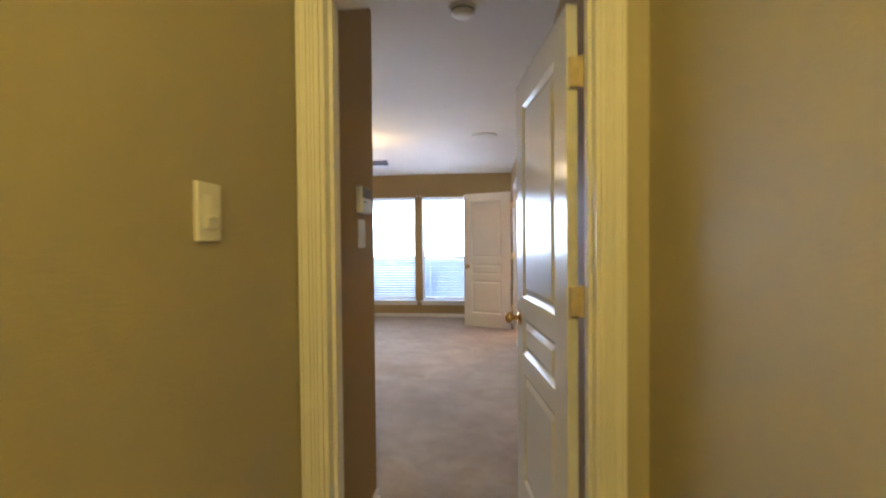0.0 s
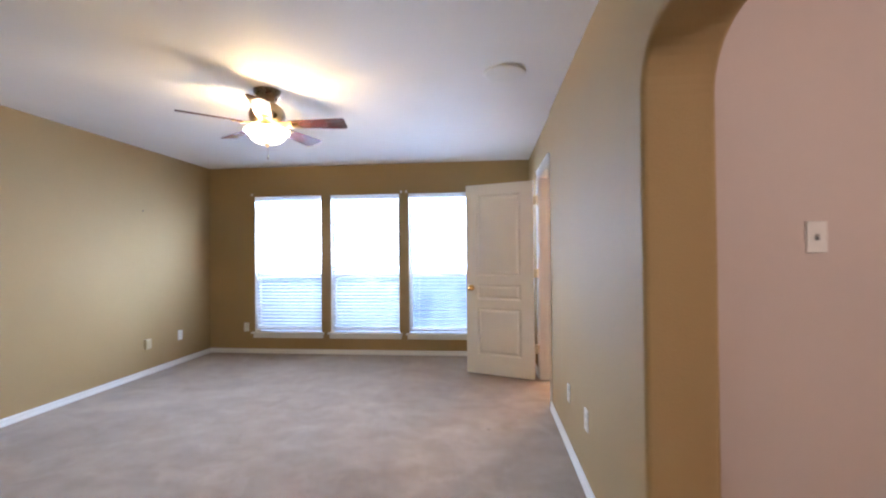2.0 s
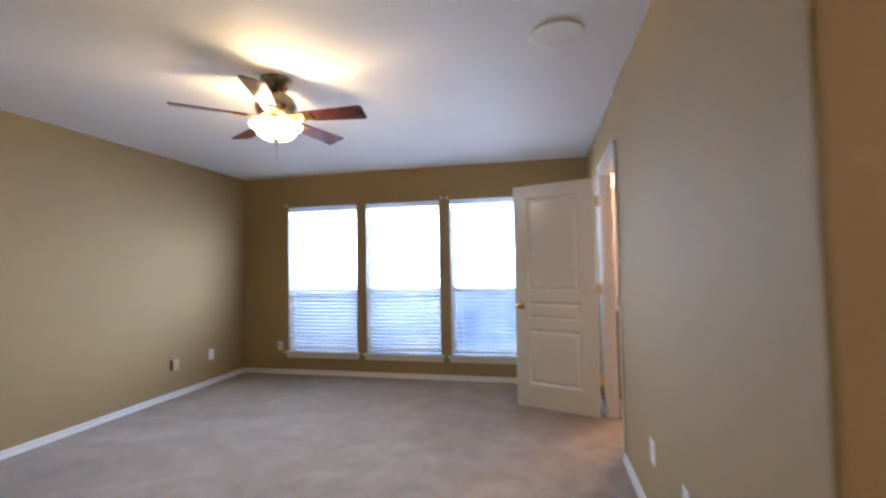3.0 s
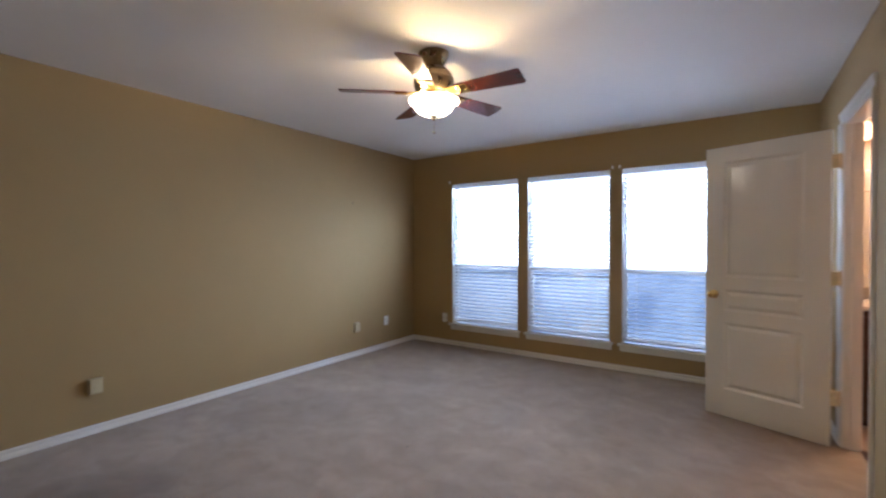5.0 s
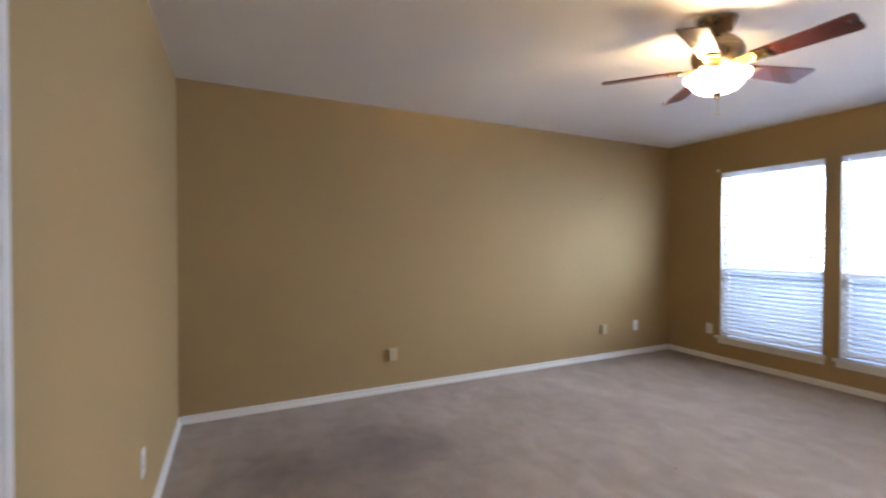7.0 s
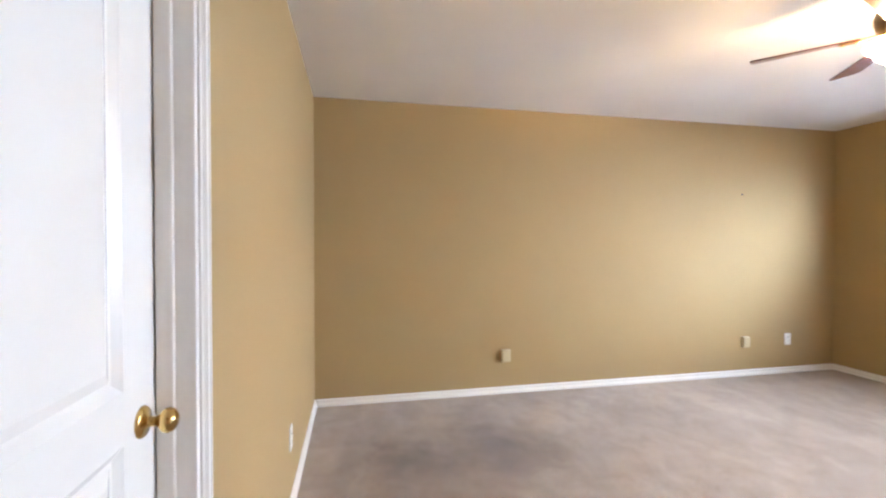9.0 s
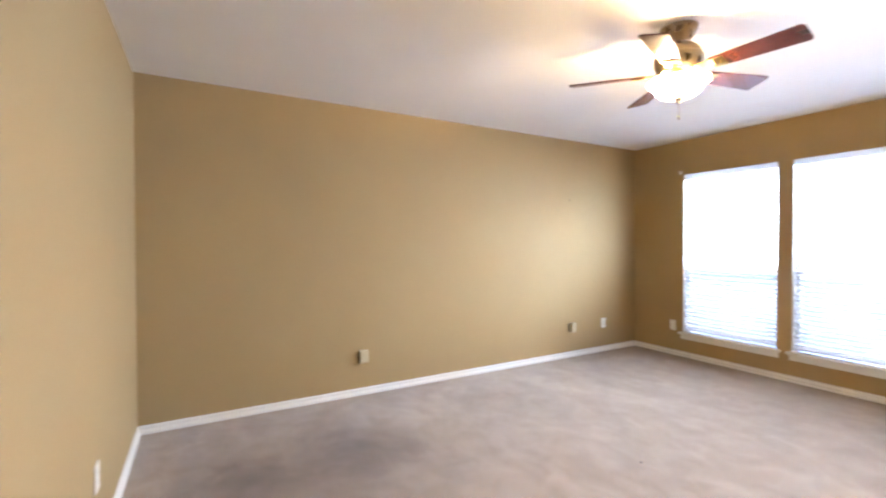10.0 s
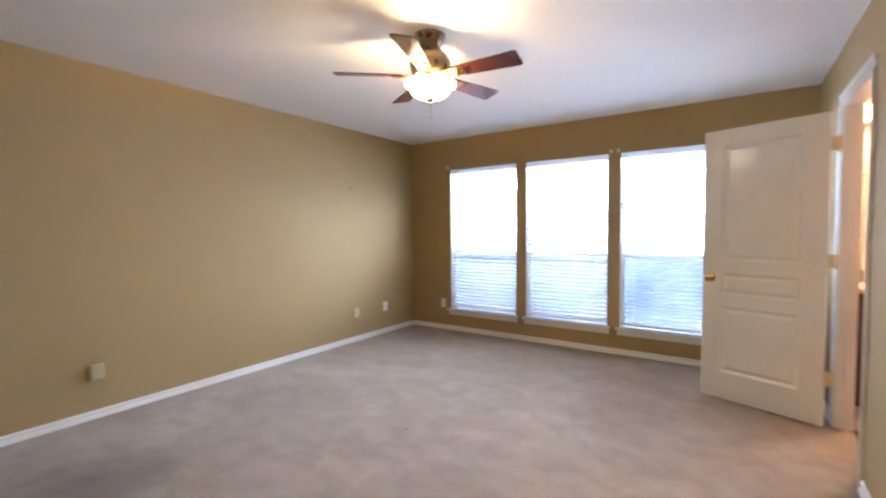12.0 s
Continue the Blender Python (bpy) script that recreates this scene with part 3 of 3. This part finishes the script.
# ---- ceiling fan ----
def ceiling_fan():
    SH = Matrix.Diagonal((1, 1, 0.97, 1))
    root = thing("ceiling_fan", pose(FAN[0], FAN[1], H), "five-blade cherry ceiling fan with lit frosted glass bowl", "ceiling fan")
    part("canopy", lathe([(0.052, -0.092), (0.058, -0.086), (0.062, -0.070), (0.080, -0.040), (0.092, -0.016), (0.094, -0.004), (0.094, 0.0)], 40), BRONZE, root, "antique brass canopy", smooth=True)
    part("motor_housing", lathe([(0.066, -0.262), (0.096, -0.252), (0.114, -0.222), (0.124, -0.192), (0.124, -0.166), (0.117, -0.158), (0.118, -0.148), (0.104, -0.124), (0.080, -0.100), (0.050, -0.094), (0.050, -0.088)], 44, SH), BRONZE, root, "antique brass motor housing", smooth=True)
    part("light_fitter", lathe([(0.020, -0.312), (0.040, -0.306), (0.056, -0.296), (0.060, -0.284), (0.054, -0.272), (0.060, -0.262), (0.058, -0.256)], 36, SH), BRONZE, root, smooth=True)
    outer = [(0.018, -0.386), (0.056, -0.383), (0.088, -0.371), (0.110, -0.352), (0.121, -0.332), (0.128, -0.318), (0.148, -0.306), (0.153, -0.298), (0.152, -0.294)]
    part("glass_bowl", lathe(outer + [(0.149, -0.2935)], 44, SH, closed=False), BOWL, root, "glowing frosted white glass bowl", smooth=True)
    part("bowl_lining", lathe([(0.018, -0.380), (0.054, -0.377), (0.083, -0.366), (0.104, -0.350), (0.115, -0.331), (0.122, -0.317), (0.142, -0.304), (0.147, -0.295)], 44, SH, closed=False), FROST, root, "inner face of the glass bowl", smooth=True)
    part("finial", lathe([(0.0, -0.420), (0.006, -0.418), (0.012, -0.411), (0.009, -0.404), (0.018, -0.397), (0.027, -0.390), (0.024, -0.383), (0, -0.381)], 20, SH), BRONZE, root, smooth=True)
    part("pull_chain", lathe([(0.0, -0.505), (0.004, -0.503), (0.004, -0.488), (0.0014, -0.484), (0.0014, -0.420), (0, -0.419)], 8, SH @ Matrix.Translation((0.004, 0.0, 0))), BRASS, root)
    for k in range(5):
        a = radians(4 + 72 * k)
        iron = bmesh.new()
        box(iron, 0.062, 0.155, -0.036, 0.036, -0.239, -0.229, bevel=0.003)
        box(iron, 0.150, 0.235, -0.043, 0.043, -0.2415, -0.2355, bevel=0.0025)
        for sx, sy in ((0.17, 0.022), (0.17, -0.022), (0.22, 0.0)):
            bmesh.ops.create_uvsphere(iron, u_segments=8, v_segments=6, radius=0.006, matrix=Matrix.Translation((sx, sy, -0.242)))
        rot = Matrix.Rotation(a, 4, "Z")
        tilt = Matrix.Translation((0, 0, -0.236)) @ Matrix.Rotation(radians(-13), 4, "X") @ Matrix.Translation((0, 0, 0.236))
        bmesh.ops.transform(iron, matrix=Matrix.Translation((0, 0, -0.009)) @ rot @ tilt, verts=iron.verts)
        part("blade_iron", iron, BRASS, root, "brass blade bracket", smooth=True)
        bm = bmesh.new()
        outline = [(0.165, -0.048), (0.545, -0.068), (0.556, -0.066), (0.564, -0.056), (0.566, -0.044), (0.566, 0.044), (0.564, 0.056), (0.556, 0.066), (0.545, 0.068), (0.165, 0.048)]
        f = bm.faces.new([bm.verts.new((x, y, -0.2350)) for x, y in outline])
        r = bmesh.ops.extrude_face_region(bm, geom=[f])
        bmesh.ops.translate(bm, vec=(0, 0, 0.006), verts=[v for v in r["geom"] if isinstance(v, bmesh.types.BMVert)])
        bmesh.ops.recalc_face_normals(bm, faces=bm.faces)
        bmesh.ops.transform(bm, matrix=Matrix.Translation((0, 0, -0.009)) @ rot @ tilt, verts=bm.verts)
        part("blade", bm, BLADE, root, "reddish cherry fan blade")


ceiling_fan()

# ---- ceiling fittings ----
sp = thing("ceiling_speaker", pose(-0.404, 2.535, H), "round white in-ceiling speaker grille", "speaker")
part("bezel", lathe([(0.112, -0.010), (0.122, -0.012), (0.134, -0.008), (0.136, 0.0)], 48), WHITE, sp, smooth=True)
part("grille", lathe([(0.0, -0.0085), (0.112, -0.0085), (0.114, -0.004), (0.114, 0)], 48), material("perforated_grille", (0.14, 0.14, 0.145), 0.6, vary=0.05, scale=20, grain=0.8, grain_scale=700), sp, "perforated grey-white grille", smooth=True)
sd = thing("smoke_detector", pose(-0.470, -0.06, H), "round white smoke detector on the ceiling", "smoke detector")
part("base", lathe([(0.066, -0.012), (0.070, -0.010), (0.070, 0.0)], 36), PLASTIC, sd, smooth=True)
part("cover", lathe([(0.0, -0.040), (0.028, -0.040), (0.046, -0.034), (0.058, -0.022), (0.060, -0.012)], 36), PLASTIC, sd, smooth=True)
part("vent_ring", lathe([(0.0605, -0.020), (0.0615, -0.018), (0.0605, -0.014)], 36), SLOT, sd, smooth=True)


# ---- wall plates ----
def outlet(m, label, mat=PLASTIC):
    o = thing("wall_outlet", m, label, "outlet", "wall outlets")
    part("cover_plate", boxes((-0.036, 0.036, -0.006, 0, -0.058, 0.058), bevel=0.0025), mat, o)
    for z in (-0.020, 0.020):
        s = part("socket", lathe([(0.0, 0), (0.0165, 0), (0.0165, 0.002), (0, 0.002)], 20, pose(0, -0.0058, z, 90)), mat, o)
        part("slots", boxes((-0.0075, -0.005, -0.0084, -0.0076, z - 0.004, z + 0.006), (0.005, 0.0075, -0.0084, -0.0076, z - 0.004, z + 0.006)), SLOT, s)
    part("screw", lathe([(0, 0), (0.003, 0), (0.003, 0.001), (0, 0.001)], 10, pose(0, -0.006, 0, 90)), mat, o)
    return o


def junction_cover(m, label):
    o = thing("wall_jack_box", m, label, "wall jack", "surface boxes on the wall")
    part("box_body", boxes((-0.040, 0.040, -0.032, 0, -0.052, 0.052), bevel=0.005), IVORY, o)
    part("front_cover", boxes((-0.034, 0.034, -0.036, -0.032, -0.046, 0.046), bevel=0.002), IVORY, o)
    part("jack", boxes((-0.012, 0.012, -0.038, -0.0355, -0.020, 0.004), bevel=0.001), IVORY, o)
    return o


def switch(m, label):
    o = thing("light_switch", m, label, "light switch")
    part("cover_plate", boxes((-0.037, 0.037, -0.007, 0, -0.058, 0.058), bevel=0.003), PLASTIC, o)
    part("rocker", boxes((-0.0165, 0.0165, -0.0105, -0.007, -0.033, 0.033), bevel=0.0015), PLASTIC, o)
    part("slider", boxes((-0.012, 0.012, -0.0155, -0.0105, -0.013, -0.006), bevel=0.001), PLASTIC, o)
    return o


junction_cover(pose(XL, 1.601, 0.305, 0, 0, 90), "ivory surface jack box low on the tan wall")
junction_cover(pose(XL, 4.089, 0.310, 0, 0, 90), "ivory surface jack box near the far corner")
outlet(pose(XL, 4.611, 0.313, 0, 0, 90), "white duplex outlet low on the tan wall")
outlet(pose(-3.716, YW, 0.318, 0, 0, 0), "white duplex outlet beside the window sill")
outlet(pose(-2.90, 0, 0.32, 0, 0, 180), "white duplex outlet on the closet wall")
outlet(pose(0, 2.625, 0.347, 0, 0, -90), "white duplex outlet low on the arch wall")
outlet(pose(0, 2.130, 0.360, 0, 0, -90), "white outlet plate low on the arch wall")
switch(pose(-0.897, -1.42, 1.35, 0, 0, 90), "white dimmer switch on the yellow-lit hallway wall")


def toggle_switch(m):
    o = thing("light_switch", m, "white toggle switch on the pale passage wall", "light switch")
    part("cover_plate", boxes((-0.036, 0.036, -0.006, 0, -0.058, 0.058), bevel=0.0025), PLASTIC, o)
    part("toggle_slot", boxes((-0.006, 0.006, -0.0068, -0.0058, -0.012, 0.012)), SLOT, o)
    part("toggle", boxes((-0.004, 0.004, -0.018, -0.0060, 0.001, 0.010), bevel=0.001), PLASTIC, o)


toggle_switch(pose(0.665, 1.42, 1.315))


def alarm_panel():
    o = thing("alarm_keypad", pose(-0.926, -0.303, 1.476, 0, 0, 90), "white alarm keypad with a dark display", "alarm panel")
    part("housing", boxes((-0.078, 0.078, -0.030, 0, -0.058, 0.058), bevel=0.006), PLASTIC, o)
    part("display", boxes((-0.070, 0.074, -0.0325, -0.029, 0.008, 0.054), bevel=0.002), DARK, o, "dark display window")
    part("keypad_flap", boxes((-0.073, 0.073, -0.034, -0.029, -0.053, 0.004), bevel=0.003), PLASTIC, o)
    part("nameplate", boxes((-0.058, -0.030, -0.0350, -0.0338, -0.014, -0.008)), SLOT, o, "small grey printed mark")


alarm_panel()
ap = thing("blank_wall_plate", pose(-0.926, -0.305, 1.326, 0, 0, 90), "white wall plate with a small thermostat slot", "wall plate")
part("cover_plate", boxes((-0.047, 0.047, -0.007, 0, -0.064, 0.064), bevel=0.003), PLASTIC, ap)
part("rocker", boxes((-0.017, 0.017, -0.010, -0.0068, -0.033, 0.033), bevel=0.0015), PLASTIC, ap)
part("toggle", boxes((-0.006, 0.006, -0.015, -0.0098, -0.006, 0.006), bevel=0.001), PLASTIC, ap)

na = thing("wall_anchor", pose(XL, 4.045, 1.76, 0, 90, 0), "small grey plastic anchor in the tan wall", "wall anchor")
part("collar", lathe([(0.0, 0.0), (0.009, 0.0), (0.008, 0.004), (0.004, 0.006), (0.0, 0.003)], 14), SLOT, na, smooth=True)
for x, y, s, a in ((-0.531, 2.904, 0.013, 20), (-2.295, 2.651, 0.012, 70)):
    fl = thing("dry_leaf_scrap", pose(x, y, FZ, 0, 0, a), "tiny brown scrap lying on the carpet", "debris", "scraps on the carpet")
    bm = bmesh.new()
    v = [bm.verts.new(p) for p in ((-s, 0, 0.001), (-s * 0.2, -s * 0.5, 0.006), (s, -s * 0.2, 0.002), (s * 0.5, s * 0.5, 0.007), (-s * 0.4, s * 0.45, 0.002))]
    f = bm.faces.new(v)
    ex = bmesh.ops.extrude_face_region(bm, geom=[f])
    bmesh.ops.translate(bm, vec=(0, 0, -0.0012), verts=[q for q in ex["geom"] if isinstance(q, bmesh.types.BMVert)])
    bmesh.ops.recalc_face_normals(bm, faces=bm.faces)
    part("scrap", bm, BARK, fl)

# ---- lamps out of the way ----
hl = thing("hall_ceiling_lamp", pose(-0.44, -2.85, H), "round flush ceiling lamp glowing yellow", "ceiling lamp")
part("base", lathe([(0.10, -0.025), (0.115, -0.02), (0.118, 0.0)], 32), BRASS, hl, smooth=True)
part("shade", lathe([(0.0, -0.075), (0.04, -0.072), (0.075, -0.058), (0.095, -0.035), (0.098, -0.025)], 32), SHADE, hl, smooth=True)
pl = thing("passage_ceiling_lamp", pose(1.0, -1.10, H), "round flush ceiling lamp in the side passage", "ceiling lamp")
part("base", lathe([(0.10, -0.025), (0.115, -0.02), (0.118, 0.0)], 32), BRASS, pl, smooth=True)
part("shade", lathe([(0.0, -0.075), (0.04, -0.072), (0.075, -0.058), (0.095, -0.035), (0.098, -0.025)], 32), SHADE, pl, smooth=True)

# ---- bathroom seen through the doorway ----
van = thing("vanity_cabinet", pose(0.112, YW - 0.013, FZ + 0.004), "dark cherry bathroom vanity cabinet", "vanity")
part("body", boxes((0, 1.30, -0.52, 0, 0.09, 0.833), bevel=0.003), CABINET, van)
part("toe_kick", boxes((0.0, 1.30, -0.45, 0, 0, 0.09)), CABINET, van)
for k in range(3):
    d = part("cabinet_door", boxes((0.03 + k * 0.42, 0.42 + k * 0.42, -0.54, -0.521, 0.13, 0.79), bevel=0.004), CABINET, van)
    part("handle", lathe([(0, 0), (0.008, 0), (0.006, 0.012), (0.013, 0.020), (0.010, 0.028), (0, 0.030)], 14, pose(0.38 + k * 0.42, -0.54, 0.68, 90)), BRASS, d, smooth=True)
vt = thing("countertop", pose(0.112, YW - 0.013, 0.812), "cream cultured marble vanity top with backsplash", "countertop")
part("slab", boxes((0, 1.32, -0.55, 0, 0, 0.032), bevel=0.006), MARBLE, vt)
part("backsplash", boxes((0, 1.32, -0.02, 0, 0.032, 0.13), bevel=0.004), MARBLE, vt)
wc = thing("wall_cabinet", pose(0.125, YW - 0.014, 0.945), "tall white bathroom wall cabinet with stacked doors", "cabinet")
part("body", boxes((0, 0.38, -0.11, 0, 0, 0.90), bevel=0.003), WHITE, wc)
for z0, z1 in ((0.008, 0.262), (0.272, 0.430), (0.440, 0.722), (0.732, 0.892)):
    d = part("cabinet_door", boxes((0.008, 0.372, -0.128, -0.111, z0, z1), bevel=0.004), WHITE, wc)
    part("handle", lathe([(0, 0), (0.006, 0), (0.005, 0.010), (0.011, 0.017), (0.008, 0.024), (0, 0.026)], 14, pose(0.33, -0.128, (z0 + z1) / 2, 90)), BRASS, d, smooth=True)
mi = thing("bathroom_mirror", pose(0.54, YW - 0.014, 0.96), "plain frameless wall mirror over the vanity", "mirror")
part("glass", boxes((0, 0.9, -0.006, 0, 0, 0.86)), MIRROR, mi)
for x in (0.12, 0.75):
    part("clip", boxes((x, x + 0.03, -0.010, -0.0062, -0.006, 0.012), bevel=0.001), PLASTIC, mi)
vl = thing("vanity_light", pose(0.13, YW - 0.014, 2.14), "brass vanity light bar with glowing globes", "wall lamp")
part("bar", boxes((0, 1.1, -0.04, 0, -0.05, 0.05), bevel=0.006), BRASS, vl)
for k in range(4):
    bm = bmesh.new()
    bmesh.ops.create_uvsphere(bm, u_segments=20, v_segments=12, radius=0.075, matrix=Matrix.Translation((0.11 + 0.29 * k, -0.115, 0)))
    part("globe", bm, GLOBE, vl, "glowing globe bulb", smooth=True)
th = thing("threshold_strip", pose(0.115, 3.852, FZ + 0.004), "brown wooden threshold at the bathroom door", "threshold")
part("strip", boxes((-0.015, 0.015, -0.345, 0.345, 0, 0.008), bevel=0.003), CABINET, th)

# ---- outside the windows ----
structure("ground", boxes((-300, 300, YW + 0.16, 600, -0.40, -0.25)), PATIO, "pale paved ground behind the house", "ground")
structure("house_outer_wall", boxes((XL - 8, XL - 0.4, YW + 0.02, YW + 0.12, -0.3, 3.2)), OUTER, "plain outer house wall", "wall")
# glowing panel added in place of the sky; it also lights the blinds
structure("backdrop_sky", boxes((-30, 30, 7.0, 7.1, 0.88, 5.0)), SKY_GLOW, "glowing bluish sky panel outside the windows", "backdrop")
# added panel: its emission carries the painted shade and gaps of planting
structure("backdrop_garden", boxes((-30, 30, 7.0, 7.1, -0.28, 0.88)), GARDEN, "glowing bluish panel with painted leaf shade outside the windows", "backdrop")
